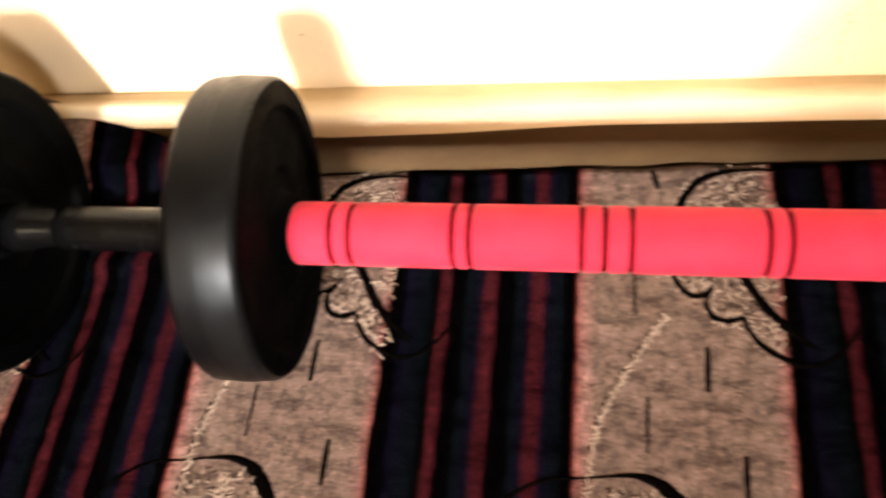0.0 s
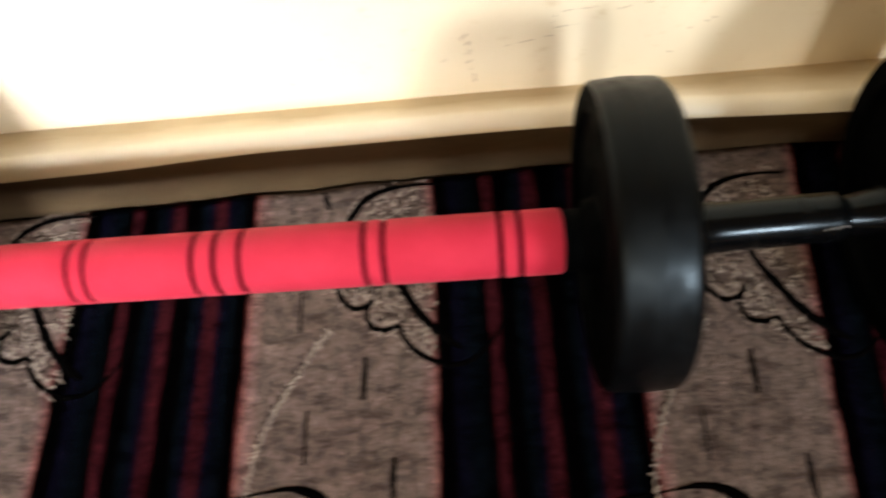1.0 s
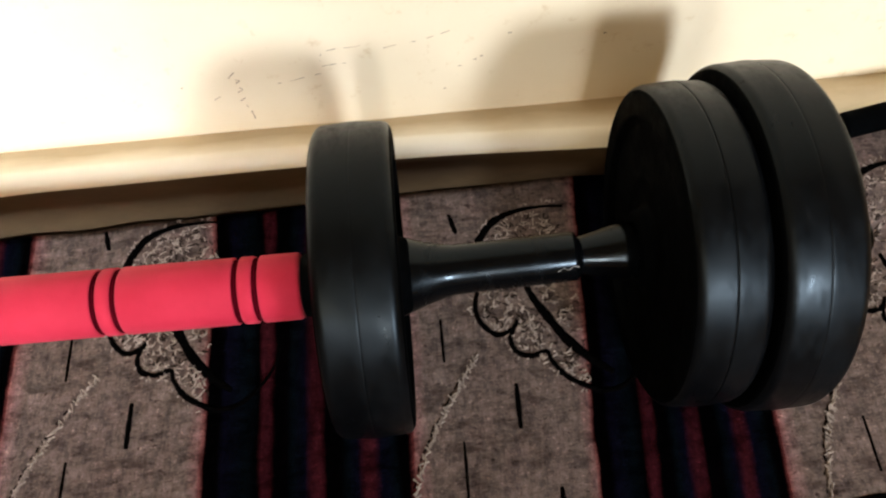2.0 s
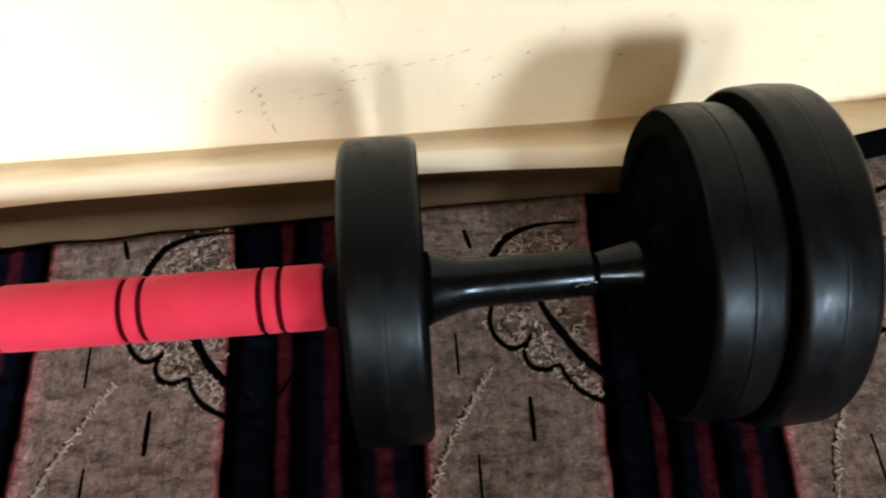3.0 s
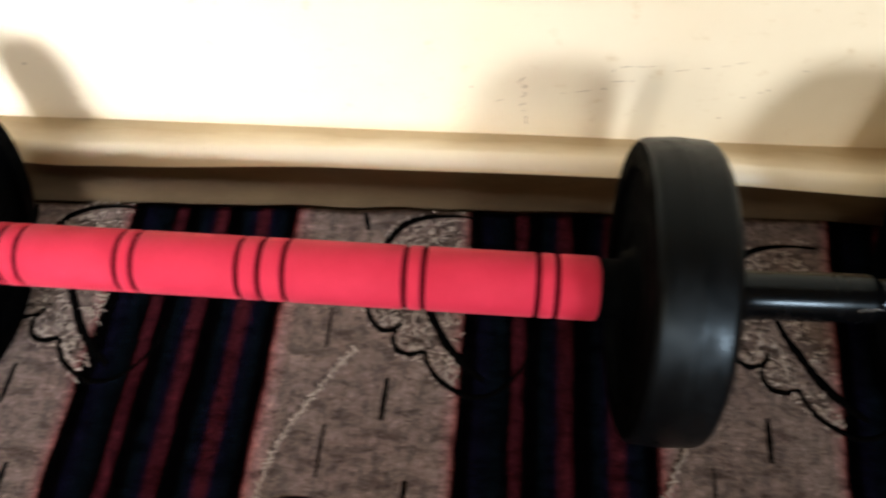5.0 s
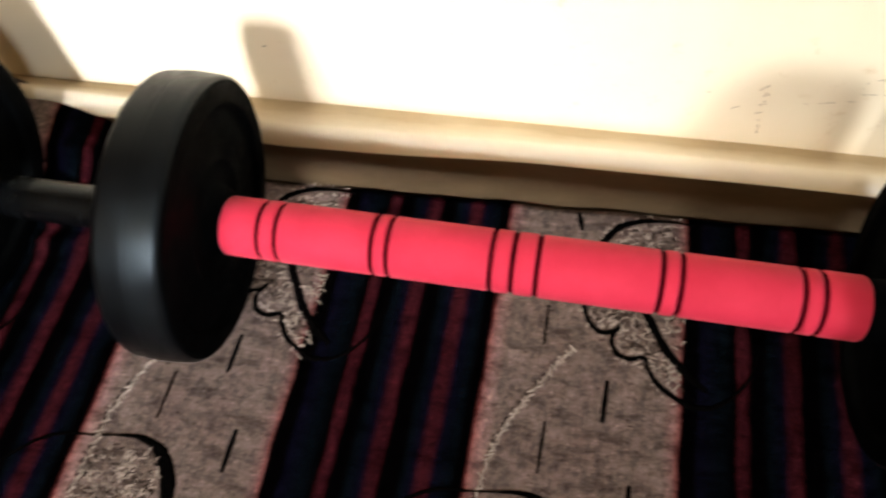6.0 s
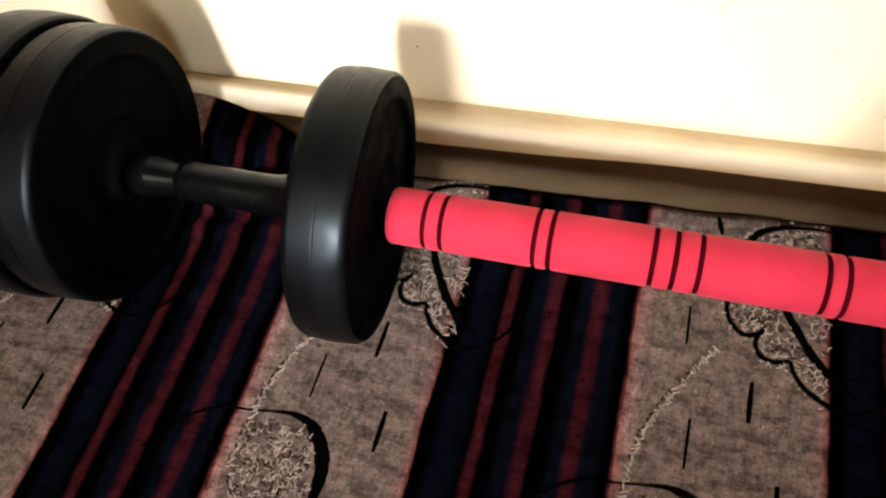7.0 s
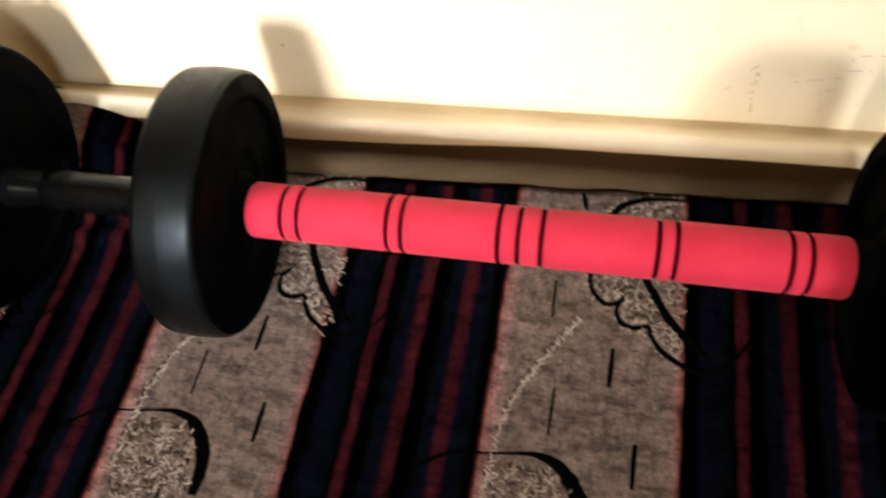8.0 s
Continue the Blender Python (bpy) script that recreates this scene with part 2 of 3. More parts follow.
def smooth_step(a, b, v):
    t = max(0.0, min(1.0, (v - a) / (b - a)))
    return t * t * (3 - 2 * t)


def carpet_z(x, y):
    """Height of the carpet: slightly uneven, and pushed up over the ledge at one end."""
    z = 0.0006 * noise.noise(Vector((x * 14, y * 14, 0))) + 0.0004 * noise.noise(Vector((x * 50, y * 50, 5)))
    for px in (-0.50, 0.516):
        z -= 0.0075 * math.exp(-((x - px) / 0.045) ** 4) * math.exp(-((y - 0.014) / 0.05) ** 2)
    rise = smooth_step(-0.27, -0.47, x)
    z += rise * 0.047 * smooth_step(0.07, 0.150, y)
    bunch = smooth_step(-0.25, -0.31, x) * (1 - 0.6 * smooth_step(-0.45, -0.52, x))
    wave = 0.012 * noise.noise(Vector((x * 11, 4, 2)))
    for crest, height, width in ((0.044, 0.010, 0.011), (0.078, 0.044, 0.012), (0.128, 0.014, 0.010)):
        z += bunch * height * math.exp(-((y - crest - wave - 0.10 * (x + 0.37)) / width) ** 2) * (0.75 + 0.5 * noise.noise(Vector((x * 26, crest * 90, 7))))
    z += smooth_step(0.57, 0.66, x) * 0.036 * smooth_step(0.05, 0.118, y)
    z += 0.004 * smooth_step(0.11, 0.145, y) * (0.5 + 0.5 * noise.noise(Vector((x * 22, 0, 9))))
    return z


# ---- setting ----
def build_room():
    x0, x1, y0, h = ROOM
    floor = part("floor", box(bmesh.new(), (x0, y0, -0.12), (x1, 0.45, -0.014)), CONCRETE)
    tagged(floor, "tan tiled floor under the carpet", "floor", kind="structure")
    bm = bmesh.new()
    n = 60
    cols = [x0 + (x1 - x0) * i / n for i in range(n + 1)]
    lo = [bm.verts.new((x, wall_y(x), -0.02)) for x in cols]
    hi = [bm.verts.new((x, wall_y(x), h)) for x in cols]
    lob = [bm.verts.new((x, 0.45, -0.02)) for x in (x0, x1)]
    hib = [bm.verts.new((x, 0.45, h)) for x in (x0, x1)]
    for i in range(n):
        bm.faces.new((lo[i], lo[i + 1], hi[i + 1], hi[i]))
    bm.faces.new((lob[0], lob[1], hib[1], hib[0]))
    bm.faces.new((*hi, hib[1], hib[0]))
    bm.faces.new((*lo, lob[1], lob[0]))
    bm.faces.new((lo[0], hi[0], hib[0], lob[0]))
    bm.faces.new((lo[-1], hi[-1], hib[1], lob[1]))
    wall = part("wall_north", bm, PAINT)
    tagged(wall, "cream painted plaster wall with faint pencil marks", "wall", kind="structure")
    for name, a, b in (("wall_east", (x1, y0, -0.1), (x1 + 0.12, 0.45, h)), ("wall_west", (x0 - 0.12, y0, -0.1), (x0, 0.45, h))):
        tagged(part(name, box(bmesh.new(), a, b), ROOM_PAINT), "plain cream tan painted room wall", "wall", kind="structure")
    tagged(part("ceiling", box(bmesh.new(), (x0 - 0.12, y0 - 0.15, h), (x1 + 0.12, 0.45, h + 0.1)), ROOM_PAINT), "plain cream tan painted ceiling", "ceiling", kind="structure")
    # window wall, in blocks round the openings
    bm = bmesh.new()
    for bottom, top, band in ((-0.1, SILL, [w for w in WINDOWS if w[2] < SILL]), (SILL, h, [w for w in WINDOWS if w[2] > SILL])):
        left = x0 - 0.12
        for _, wx, wz, ww, wh, *_rest in sorted(band, key=lambda w: w[1]):
            box(bm, (left, y0 - 0.15, bottom), (wx - ww / 2, y0, top))
            box(bm, (wx - ww / 2, y0 - 0.15, bottom), (wx + ww / 2, y0, wz - wh / 2))
            box(bm, (wx - ww / 2, y0 - 0.15, wz + wh / 2), (wx + ww / 2, y0, top))
            left = wx + ww / 2
        box(bm, (left, y0 - 0.15, bottom), (x1 + 0.12, y0, top))
    tagged(part("wall_south", bm, ROOM_PAINT), "plain cream tan wall with two windows and two added openings", "wall", kind="structure")
    for name, wx, wz, ww, wh, *_rest in WINDOWS:
        bm = bmesh.new()
        for a, b in (((-1, -1), (1, -0.9)), ((-1, 0.9), (1, 1)), ((-1, -0.9), (-0.86, 0.9)), ((0.86, -0.9), (1, 0.9))):
            box(bm, (wx + a[0] * ww / 2, y0 - 0.11, wz + a[1] * wh / 2), (wx + b[0] * ww / 2, y0 - 0.06, wz + b[1] * wh / 2), 0.004)
        tagged(part(name, bm, FRAME_WOOD), "brown wooden frame of an unseen window in the wall", "window", kind="structure")
    # ledge: rounded cream top with painted-in shade, and dark tan front
    steps = [-0.75 + 1.85 * i / 120 for i in range(121)]
    steps = [x0] + [s for s in steps if s > x0] + [x1]
    bm = bmesh.new()
    rows = []
    for x in steps:
        f, w = ledge_y(max(-0.6, min(0.7, x))), wall_y(x)
        uneven = 0.0012 * noise.noise(Vector((x * 9, 2, 0)))
        rows.append([bm.verts.new((x, y, z + uneven)) for y, z in ((w + 0.01, 0.0385), (w - 0.001, 0.0390), (w - 0.012, 0.0440), (f + 0.0165, 0.0535), (f + 0.0125, 0.0540), (f + 0.0065, 0.0505), (f + 0.001, nose_z(x)))])
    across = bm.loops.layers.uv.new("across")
    # uv runs from the shade-coloured wall side to the bright nose
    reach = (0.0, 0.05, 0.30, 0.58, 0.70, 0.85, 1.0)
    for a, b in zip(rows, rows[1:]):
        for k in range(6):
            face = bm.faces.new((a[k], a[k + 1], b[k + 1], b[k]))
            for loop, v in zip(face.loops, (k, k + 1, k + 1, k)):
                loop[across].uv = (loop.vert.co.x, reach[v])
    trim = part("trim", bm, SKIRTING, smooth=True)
    tagged(trim, "cream gloss painted top of a projecting skirting ledge, shade and lit nose painted in", "ledge", kind="structure")
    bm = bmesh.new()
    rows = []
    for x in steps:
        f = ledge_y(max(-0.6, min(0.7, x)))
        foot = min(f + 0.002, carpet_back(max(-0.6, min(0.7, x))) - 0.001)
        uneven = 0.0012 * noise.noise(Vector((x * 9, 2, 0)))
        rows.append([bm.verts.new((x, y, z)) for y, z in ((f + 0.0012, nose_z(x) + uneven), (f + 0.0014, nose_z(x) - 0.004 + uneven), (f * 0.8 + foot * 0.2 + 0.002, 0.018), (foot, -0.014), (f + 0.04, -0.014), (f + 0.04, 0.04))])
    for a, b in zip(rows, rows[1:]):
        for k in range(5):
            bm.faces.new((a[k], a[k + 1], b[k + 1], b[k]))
    tagged(part("baseboard", bm, LEDGE_FRONT, smooth=True), "dark tan front of the skirting ledge", "skirting", kind="structure")
    return wall


wall_north = build_room()

# period of the carpet's bands: the x at which each pale and each dark band begins
EDGES = [-1.07, -0.918, -0.767, -0.615, -0.467, -0.315, -0.163, -0.013, 0.136, 0.288, 0.427, 0.562, 0.70, 0.84, 0.98]
TURNS = [-2.5 + 0.5 * i for i in range(len(EDGES))]


def build_carpet():
    bm = bmesh.new()
    uv = bm.loops.layers.uv.new("weave")
    nx, ny = 250, 110
    xs = [-0.95 + 1.85 * i / nx for i in range(nx + 1)]
    grid = []
    for x in xs:
        back = carpet_back(x) + 0.0025 * noise.noise(Vector((x * 16, 1, 1)))
        col = []
        for j in range(ny + 1):
            y = -0.75 + (back + 0.75) * (j / ny) ** 0.8
            col.append(bm.verts.new((x, y, carpet_z(x, y))))
        grid.append(col)
    for i in range(nx):
        for j in range(ny):
            f = bm.faces.new((grid[i][j], grid[i + 1][j], grid[i + 1][j + 1], grid[i][j + 1]))
            for loop in f.loops:
                p = loop.vert.co
                lean = 0.10 * (p.y - 0.02) if p.x > 0.36 else 0.0
                drag = 0.024 * smooth_step(0.05, 0.13, p.y) * smooth_step(-0.33, -0.45, p.x)
                loop[uv].uv = (float(np.interp(p.x - drag - lean * smooth_step(0.36, 0.43, p.x), EDGES, TURNS)), p.y)
    # turned-down rim
    rim = [e for e in bm.edges if e.is_boundary]
    low = bmesh.ops.extrude_edge_only(bm, edges=rim)["geom"]
    for v in low:
        if isinstance(v, bmesh.types.BMVert):
            v.co.z -= 0.012
    ob = part("carpet", bm, CARPET, smooth=True)
    return tagged(ob, "worn beige carpet with dark navy and red woven stripes", "carpet")


carpet = build_carpet()


def build_motifs(dx, dy, first):
    """Yarn drawing of one pale band: dashes, a scalloped flower, a stitched curve."""
    def at(points):
        return [(x + dx, y + dy) for x, y in points]

    for cx, cy, half, tilt in ((0.077, -0.032, 0.017, 0.03), (0.034, -0.075, 0.020, 0.02), (0.0255, 0.025, 0.018, 0.0), (0.099, -0.110, 0.017, 0.02),
                               (0.043, 0.128, 0.009, -0.25), (0.036, -0.185, 0.018, 0.02), (0.085, -0.20, 0.018, 0.02)):
        thin = 0.55 if cx < 0.04 else 1.0
        ends = at([(cx - tilt * half, cy - half), (cx, cy), (cx + tilt * half, cy + half)])
        part("dash", ribbon(ends, (0.0034 * thin, 0.0050 * thin, 0.0036 * thin), 0.0009, 0.0003), BLACK_YARN, carpet, "short black woven dash")
    scallop = at([(0.061, 0.075), (0.054, 0.052), (0.057, 0.037), (0.068, 0.026), (0.080, 0.029), (0.085, 0.036), (0.078, 0.022), (0.082, 0.010), (0.093, 0.006), (0.104, 0.009),
                  (0.107, 0.001), (0.115, -0.011), (0.126, -0.019), (0.140, -0.026)])
    part("scallop_line", ribbon(scallop, (0.003, 0.0045, 0.005, 0.005, 0.0045, 0.004, 0.0045, 0.005, 0.005, 0.004, 0.0045, 0.005, 0.005, 0.006), 0.001, 0.0003), BLACK_YARN, carpet, "black scalloped yarn outline")
    stem = at([(0.094, 0.074), (0.100, 0.055), (0.110, 0.036), (0.122, 0.016), (0.138, -0.001), (0.152, -0.012)])
    part("stem", ribbon(stem, (0.004, 0.008, 0.009, 0.009, 0.009, 0.004), 0.0011, 0.0003), BLACK_YARN, carpet, "thick black yarn stem")
    arch = at([(0.060, 0.095), (0.064, 0.111), (0.076, 0.127), (0.096, 0.136), (0.118, 0.1385), (0.137, 0.137)])
    part("arch", ribbon(arch, (0.009, 0.0085, 0.0075, 0.005, 0.003, 0.002), 0.001, 0.0003), BLACK_YARN, carpet, "black tapering yarn arch")
    bud = at([(0.008, -0.113), (0.026, -0.1115), (0.043, -0.117), (0.056, -0.131), (0.064, -0.150), (0.064, -0.175)])
    part("bud_line", ribbon(bud, (0.002, 0.005, 0.011, 0.0155, 0.0145, 0.008), 0.0011, 0.0003), BLACK_YARN, carpet, "black yarn outline of a bud")
    vein = at([(0.008, -0.113), (-0.012, -0.116), (-0.032, -0.118), (-0.052, -0.126), (-0.072, -0.143), (-0.088, -0.165)])
    part("vein", ribbon(vein, (0.0015, 0.0018, 0.0026, 0.0034, 0.0034, 0.0015), 0.0008, 0.0003), BLACK_YARN, carpet, "thin black yarn vein")
    tendril = at([(0.140, -0.026), (0.156, -0.024), (0.172, -0.012), (0.184, 0.006), (0.190, 0.026)])
    part("tendril", ribbon(tendril, (0.005, 0.004, 0.003, 0.0025, 0.0015), 0.0008, 0.0003), BLACK_YARN, carpet, "thin black yarn tendril")
    # stitched pale curve: a chain of short crossing stitches
    bm = bmesh.new()
    curve = [(0.050, 0.009), (0.038, -0.008), (0.024, -0.030), (0.012, -0.050), (0.002, -0.072), (-0.005, -0.098), (-0.008, -0.130), (-0.010, -0.165)]
    rnd = random.Random(first)
    for i in range(84):
        t = i / 84 * (len(curve) - 1)
        k = int(t)
        p = Vector(curve[k]).lerp(Vector(curve[min(k + 1, len(curve) - 1)]), t - k)
        a = rnd.uniform(0.2, 2.6)
        d = Vector((math.cos(a), math.sin(a))) * rnd.uniform(0.0020, 0.0040)
        q = p + Vector((dx + rnd.uniform(-0.0012, 0.0012), dy + rnd.uniform(-0.001, 0.001)))
        ribbon([(q.x - d.x, q.y - d.y), (q.x + d.x, q.y + d.y)], (0.0013, 0.0017), 0.0012, 0.0003, bm)
    for name, lines, yarn, gap, count in (("pale_edging", (scallop, arch), PALE_YARN, 0.0040, 9), ("dark_stitch", (at(curve[1:]),), BLACK_YARN, -0.0022, 5)):
        edge = bmesh.new()
        for line in lines:
            for a, b in zip(line, line[1:]):
                a, b = Vector(a), Vector(b)
                side = Vector((-(b - a).y, (b - a).x)).normalized()
                for i in range(count):
                    if rnd.random() < 0.3:
                        continue
                    sign = rnd.choice((-1, 1)) if gap > 0 else 1
                    q = a.lerp(b, (i + rnd.random()) / count) + side * sign * gap * rnd.uniform(0.85, 1.4)
                    if q.x - dx > 0.132:
                        continue
                    w = rnd.uniform(0, 3.14) if gap > 0 else math.atan2((b - a).y, (b - a).x) + rnd.uniform(-0.4, 0.4)
                    d = Vector((math.cos(w), math.sin(w))) * rnd.uniform(0.0010, 0.0024)
                    ribbon([(q.x - d.x, q.y - d.y), (q.x + d.x, q.y + d.y)], (0.0011, 0.0014), 0.0009, 0.0003, edge)
        tagged(part(name, edge, yarn, carpet), "short stitches beside the yarn outline", kind="stuff")
    part("stitched_curve", bm, WHITE_YARN, carpet, "pale stitched chain curve")
    # fuzzy pile inside the flower and the bud
    areas = [((0.070, 0.045), 0.013), ((0.095, 0.020), 0.010), ((0.118, 0.002), 0.010), ((0.130, -0.010), 0.008), ((0.090, 0.115), 0.015), ((0.112, 0.122), 0.013), ((0.082, 0.095), 0.016),
             ((0.128, 0.110), 0.010), ((0.128, 0.045), 0.009), ((0.078, 0.065), 0.014), ((0.092, 0.042), 0.013), ((0.108, 0.024), 0.012), ((0.122, 0.028), 0.012), ((0.108, 0.060), 0.014), ((0.126, 0.078), 0.012),
             ((0.105, 0.095), 0.014), ((0.127, 0.008), 0.009), ((0.012, -0.140), 0.020), ((0.036, -0.140), 0.019), ((0.044, -0.165), 0.017), ((0.012, -0.170), 0.020)]
    clear = [Vector(a).lerp(Vector(b), t / 4) for line in (stem, arch) for a, b in zip(line, line[1:]) for t in range(4)]
    for name, yarn, share, size, lift in (("dark_yarn_fill", DARK_YARN, 100000, 0.0024, 0.0003), ("pale_yarn_fill", PALE_YARN, 120000, 0.0031, 0.0006)):
        bm = bmesh.new()
        for (cx, cy), r in areas:
            for _ in range(int(r * r * share)):
                a, rr = rnd.uniform(0, 6.283), r * math.sqrt(rnd.random())
                q = Vector((cx + dx + rr * math.cos(a), cy + dy + rr * math.sin(a)))
                b = rnd.uniform(0, 3.14)
                if cx + rr * math.cos(a) > 0.1345 or min((q - Vector(p)).length for p in clear) < 0.0055:
                    continue
                d = Vector((math.cos(b), math.sin(b))) * rnd.uniform(0.6, 1.3) * size
                mid = q + Vector((-d.y, d.x)) * rnd.uniform(-0.8, 0.8)
                z = carpet_z(q.x, q.y) + lift
                side = Vector((-d.y, d.x)).normalized() * rnd.uniform(0.0004, 0.0007)
                ring = []
                for p, h in ((q - d, 0.0), (mid, 0.0013), (q + d, 0.0)):
                    ring.append((bm.verts.new((p.x - side.x, p.y - side.y, z + h * 0.6)), bm.verts.new((p.x + side.x, p.y + side.y, z + h))))
                for m, k in zip(ring, ring[1:]):
                    bm.faces.new((m[0], m[1], k[1], k[0]))
        tagged(part(name, bm, yarn, carpet), "curly looped pile filling the flower", kind="stuff")


for index, (dx, dy) in enumerate(((-0.602, -0.040), (-0.297, -0.008), (0.0, 0.0), (0.287, -0.012), (0.577, -0.020))):
    build_motifs(dx, dy, index)


# ---- barbell ----
def rounded_plate(radius, thick, recess=0.80, seam=0.0006):
    """Section of a plate: hub ring, dished face, rounded shoulders, mould seam."""
    q = radius * recess
    half = [(0.004, 0.0145), (-0.0035, 0.0150), (-0.0045, 0.0165), (-0.0045, 0.0215), (-0.003, 0.0240), (0.001, 0.0255), (0.0040, 0.0270), (0.0046, 0.0300), (0.0046, 0.0420),
            (0.0040, 0.0435), (0.0040, 0.0455), (0.0046, 0.0470), (0.0046, q - 0.004), (0.0042, q - 0.0022), (0.0008, q), (0.0, q + 0.0015), (0.0, q + 0.004)]
    shoulder = 0.0068
    for i in range(9):
        a = math.pi / 2 * i / 8
        half.append((shoulder - shoulder * math.cos(a), radius - 0.0009 - shoulder + shoulder * math.sin(a)))
    half += [(thick * 0.34, radius - 0.0004), (thick * 0.42, radius - 0.0001), (thick * 0.47, radius), (thick * 0.488, radius), (thick * 0.494, radius - seam * 0.35), (thick * 0.498, radius - seam)]
    return half + [(thick - x, r) for x, r in reversed(half)]


def build_barbell():
    base = new("barbell")
    base.matrix_world = pose(0, AY, AZ, 0, 0.2, 0)
    tagged(base, "black vinyl barbell with a red foam grip on the carpet", "barbell")
    c = 0.0085
    # foam grip with ring grooves
    rings = (-0.179, -0.166, -0.097, -0.086, -0.0145, 0.0, 0.0165, 0.097, 0.1095, 0.1845, 0.197)
    r = 0.0218
    prof = [(-0.208, 0.014), (-0.208, r - 0.003), (-0.2073, r - 0.0012), (-0.2055, r)]
    for g in rings:
        prof += [(g - 0.0025, r), (g - 0.0019, r - 0.0005), (g - 0.0018, r - 0.0018), (g + 0.0018, r - 0.0018), (g + 0.0019, r - 0.0005), (g + 0.0025, r)]
    prof += [(0.2225, r), (0.2243, r - 0.0012), (0.225, r - 0.003), (0.225, 0.014)]
    grip = part("foam_grip", lathe(prof, 72), FOAM, base, "bright red foam sleeve with ring grooves", True)
    for g in rings:
        part("groove_ring", lathe([(g - 0.00175, r - 0.003), (g - 0.00175, r - 0.0013), (g + 0.00175, r - 0.0013), (g + 0.00175, r - 0.003)], 72), GROOVE, grip, "dark red groove in the foam", True)
    rod = part("connecting_rod", lathe([(-0.235, 0.0120), (-0.2345, 0.0125), (0.2515, 0.0125), (0.252, 0.0120)], 40), HANDLE, base, "", True)
    for side in (-1, 1):
        # radius, thickness, middle of the plate, and how far it leans on the bar
        seats = (((0.1003, 0.048, (0.2662, 0.0129, 0.1140), 0.0, 0.0), (0.1054, 0.044, (0.4682, 0.0204, 0.1108), 0.0, 0.0), (0.1135, 0.047, (0.5155, 0.0222, 0.1100), 0.0, 0.0))
                 if side > 0 else
                 ((0.1051, 0.046, (-0.2375, 0.0158, 0.1126), 0.056, 0.057), (0.1139, 0.047, (-0.4615, 0.0167, 0.1128), 0.0, 0.0), (0.1190, 0.049, (-0.5120, 0.0167, 0.1128), 0.0, 0.0)))
        plates = []
        for (name, words), (rad, thick, mid, yaw, tilt) in zip((("inner_plate", "smaller black vinyl weight plate"), ("middle_plate", "black vinyl weight plate"), ("outer_plate", "largest black vinyl weight plate")), seats):
            bm = lathe(rounded_plate(rad, thick, seam=0.0005 if name == "middle_plate" else 0.00018))
            bmesh.ops.translate(bm, verts=bm.verts, vec=(-thick / 2, 0, 0))
            plate = part(name, bm, VINYL, base, words, True)
            plate.location = (mid[0], mid[1] - AY, mid[2] - AZ + 0.0035 * mid[0])
            plate.rotation_euler = (0, tilt, yaw)
            plates.append(plate)
        # faces and recess walls take the copy darkened for shade
        for plate in plates:
            plate.data.materials.append(VINYL_FACE)
            for p in plate.data.polygons:
                p.material_index = 1 if abs(p.normal.x) > 0.8 or max(math.hypot(plate.data.vertices[v].co.y, plate.data.vertices[v].co.z) for v in p.vertices) < 0.094 else 0
        # collar between foam and plate
        col = [(0.217, 0.013), (0.217, 0.0190), (0.2185, 0.0205), (0.232, 0.0205), (0.235, 0.0215), (0.242, 0.0215), (0.242, 0.013)]
        part("collar", lathe([(c + side * x, q) for x, q in col], 48), VINYL_FACE, base, "black plastic collar", True)
        # handle: cone, grip rod, cone
        han = [(0.266, 0.012), (0.266, 0.0262), (0.279, 0.0265), (0.282, 0.0255), (0.294, 0.0212), (0.306, 0.0180), (0.314, 0.0166), (0.330, 0.0162), (0.352, 0.0164),
               (0.391, 0.0163), (0.3945, 0.0160), (0.3952, 0.0140), (0.3958, 0.0126), (0.398, 0.0126), (0.420, 0.0175), (0.424, 0.0182), (0.436, 0.0182), (0.436, 0.012)]
        han_ob = part("handle", lathe([(c + side * x, q) for x, q in han], 64), HANDLE, base, "glossy black plastic dumbbell handle with flared ends", True)
        if side > 0:
            han_ob.rotation_euler.z, han_ob.location.y = 0.03, -0.0075
        if side > 0:
            bm = bmesh.new()
            rows = []
            for x, a in ((0.3880, 29), (0.3925, 37), (0.3950, 31), (0.3985, 39), (0.4022, 35)):
                rows.append([bm.verts.new((x, -q * math.cos(radians(a + da)), q * math.sin(radians(a + da)))) for da, q in ((-1.5, 0.0160), (0, 0.0168), (1.5, 0.0160))])
            for a, b in zip(rows, rows[1:]):
                for k in (0, 1):
                    bm.faces.new((a[k], a[k + 1], b[k + 1], b[k]))
            part("zigzag_mark", bm, WHITE_MARK, han_ob, "white zigzag line on the plastic")
        nut = [(0.523, 0.010), (0.523, 0.030), (0.526, 0.032), (0.540, 0.031), (0.546, 0.024), (0.552, 0.016), (0.585, 0.0125), (0.587, 0.011), (0.587, 0.004)]
        part("end_nut", lathe([(c + side * x, q) for x, q in nut], 40), HANDLE, base, "black plastic end nut", True)
    return base


build_barbell()


# ---- small things ----
def build_ledge_rod():
    bm = lathe([(0.0, 0.004), (0.001, 0.0095), (0.004, 0.0108), (0.07, 0.0112), (0.24, 0.0112), (0.243, 0.009), (0.243, 0.004)], 32)
    ob = part("plastic_rod", bm, VINYL_FACE, None, "", True)
    ob.matrix_world = pose(0.643, 0.140, 0.0595, 0, -2.5, 9)
    tagged(ob, "black plastic rod lying across the skirting ledge", "rod")


build_ledge_rod()


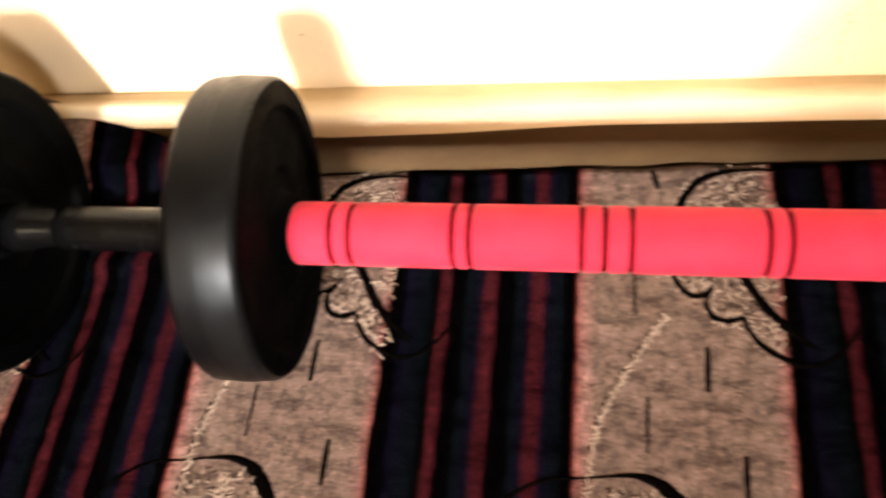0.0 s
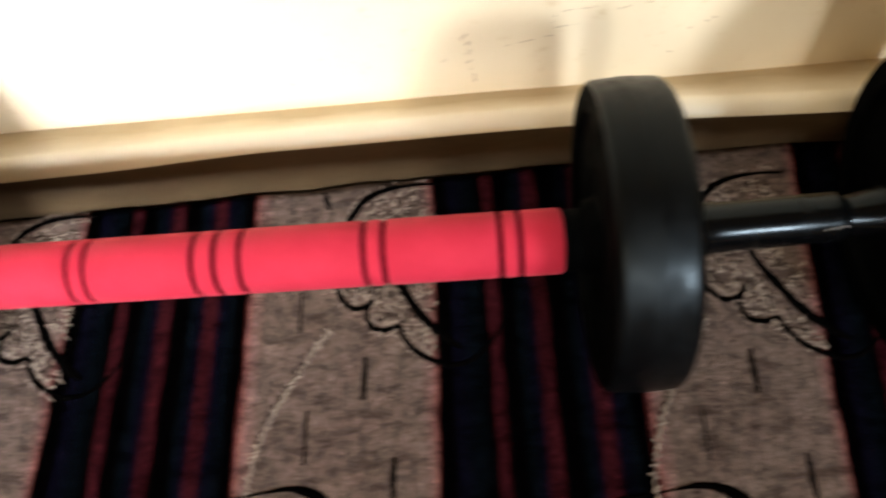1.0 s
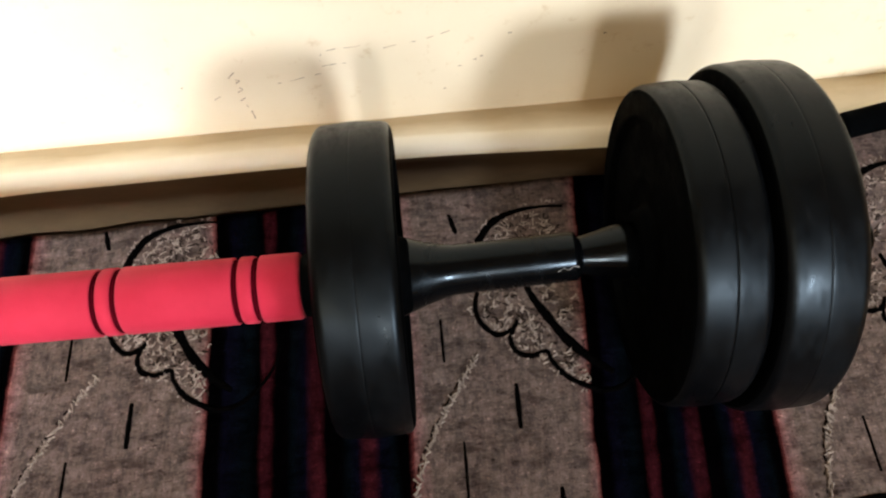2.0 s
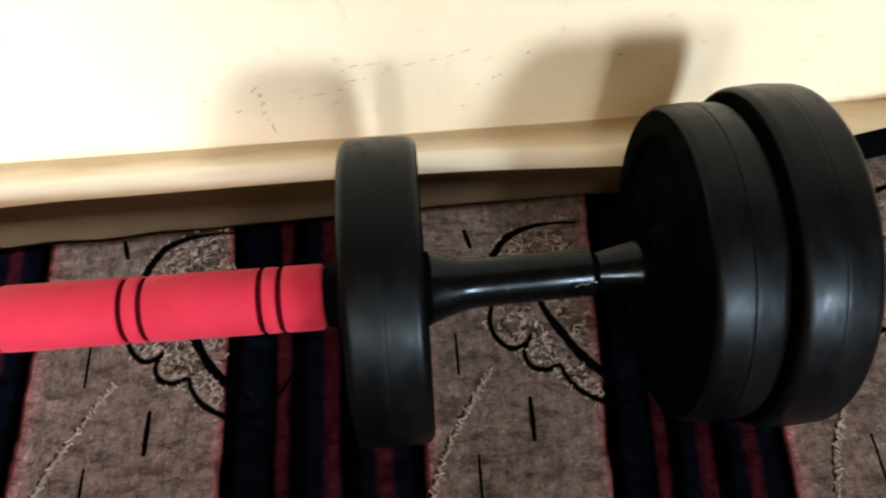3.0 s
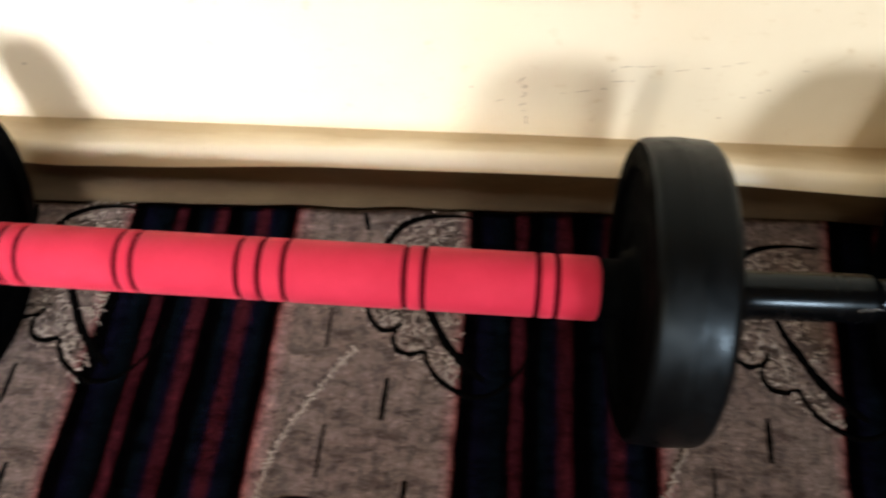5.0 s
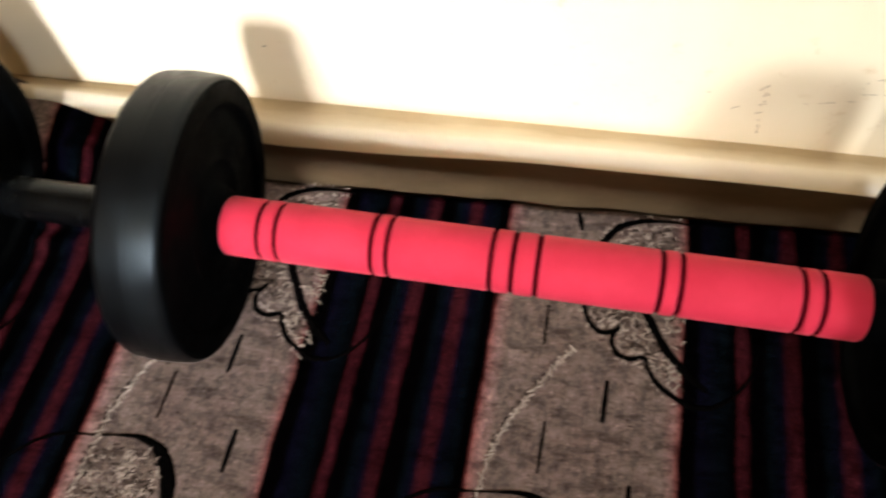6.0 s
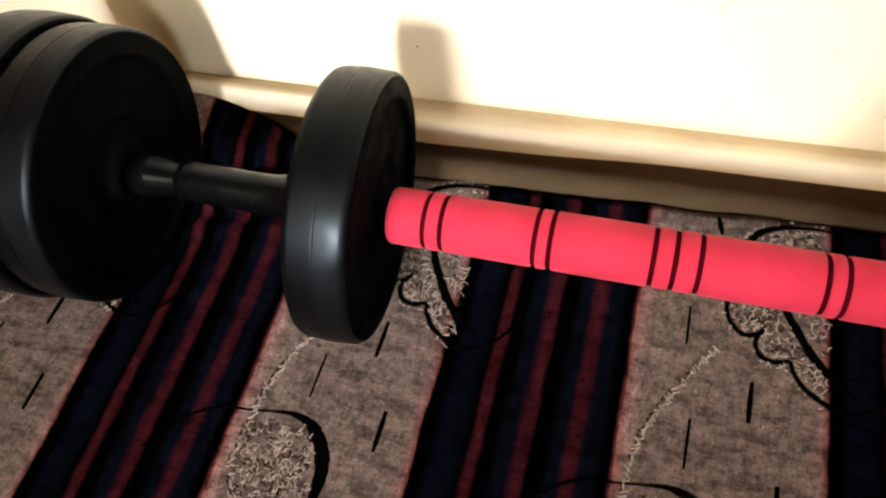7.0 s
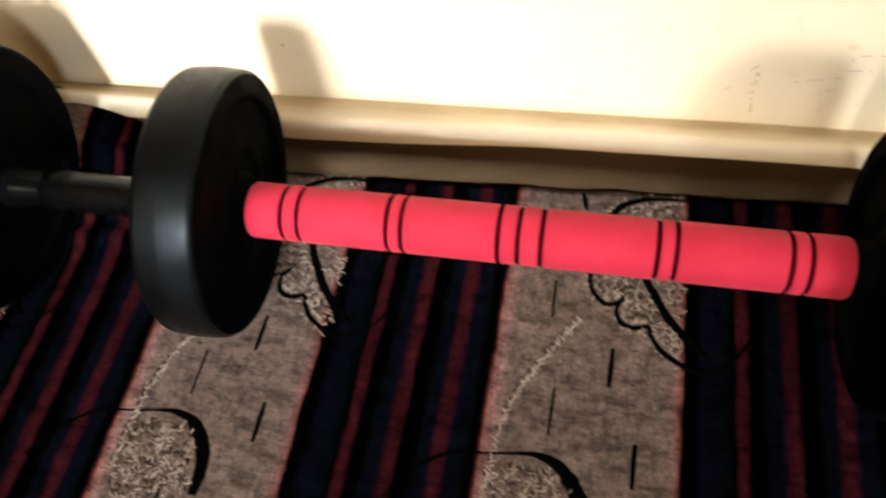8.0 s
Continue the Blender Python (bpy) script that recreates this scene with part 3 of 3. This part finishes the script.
def pencil(points, width=0.0009, gaps=True):
    """One thin, broken pencil stroke on the wall, as slightly raised strips."""
    fine = [Vector(a).lerp(Vector(b), k / 5) for a, b in zip(points, points[1:]) for k in range(5)] + [Vector(points[-1])]
    bm = bmesh.new()
    last = None
    for i, p in enumerate(fine):
        d = (fine[min(len(fine) - 1, i + 1)] - fine[max(0, i - 1)]).normalized()
        press = 0.55 + 0.9 * noise.noise(Vector((p.x * 310, p.y * 310, i * 0.37)))
        if gaps and press < 0.42:
            last = None
            continue
        s = Vector((-d.y, d.x)) * width / 2 * min(1.0, press + 0.25)
        row = [bm.verts.new((p.x + k * s.x, wall_y(p.x) - 0.0005 - 0.0002 * (k == 0), p.y + k * s.y)) for k in (-1, 0, 1)]
        if last:
            for k in (0, 1):
                bm.faces.new((last[k], last[k + 1], row[k + 1], row[k]))
        last = row
    if bm.faces:
        part("pencil_mark", bm, PENCIL, wall_north, "faint brown pencil mark")
    else:
        bm.free()


for stroke in (((0.172, 0.1102), (0.166, 0.1042), (0.174, 0.1002), (0.165, 0.0942), (0.176, 0.0912), (0.168, 0.0862), (0.177, 0.0822), (0.169, 0.0772), (0.175, 0.0672), (0.176, 0.0542)),
               ((0.202, 0.0932), (0.218, 0.0962), (0.232, 0.0997), (0.245, 0.1012)), ((0.239, 0.1232), (0.252, 0.1257), (0.266, 0.1257), (0.277, 0.1292)),
               ((0.239, 0.1082), (0.250, 0.1097), (0.262, 0.1097)), ((0.240, 0.1222), (0.238, 0.1152), (0.2395, 0.1092)), ((0.320, 0.1282), (0.329, 0.1312), (0.338, 0.1342)),
               ((0.372, 0.0352), (0.379, 0.0367), (0.386, 0.0367)), ((0.150, 0.0812), (0.155, 0.0842)), ((0.284, 0.1212), (0.300, 0.1252), (0.312, 0.1262))):
    pencil(stroke, 0.0011 if len(stroke) > 6 else 0.0007)
for x, z in ((0.333, 0.0702), (0.357, 0.1012), (0.383, 0.1262), (0.457, 0.1172), (0.129, 0.0972), (-0.242, 0.1062), (0.362, 0.1042), (0.345, 0.0952)):
    pencil([(x - 0.0012, z), (x, z + 0.0004), (x + 0.0014, z + 0.0002)], 0.0014, False)
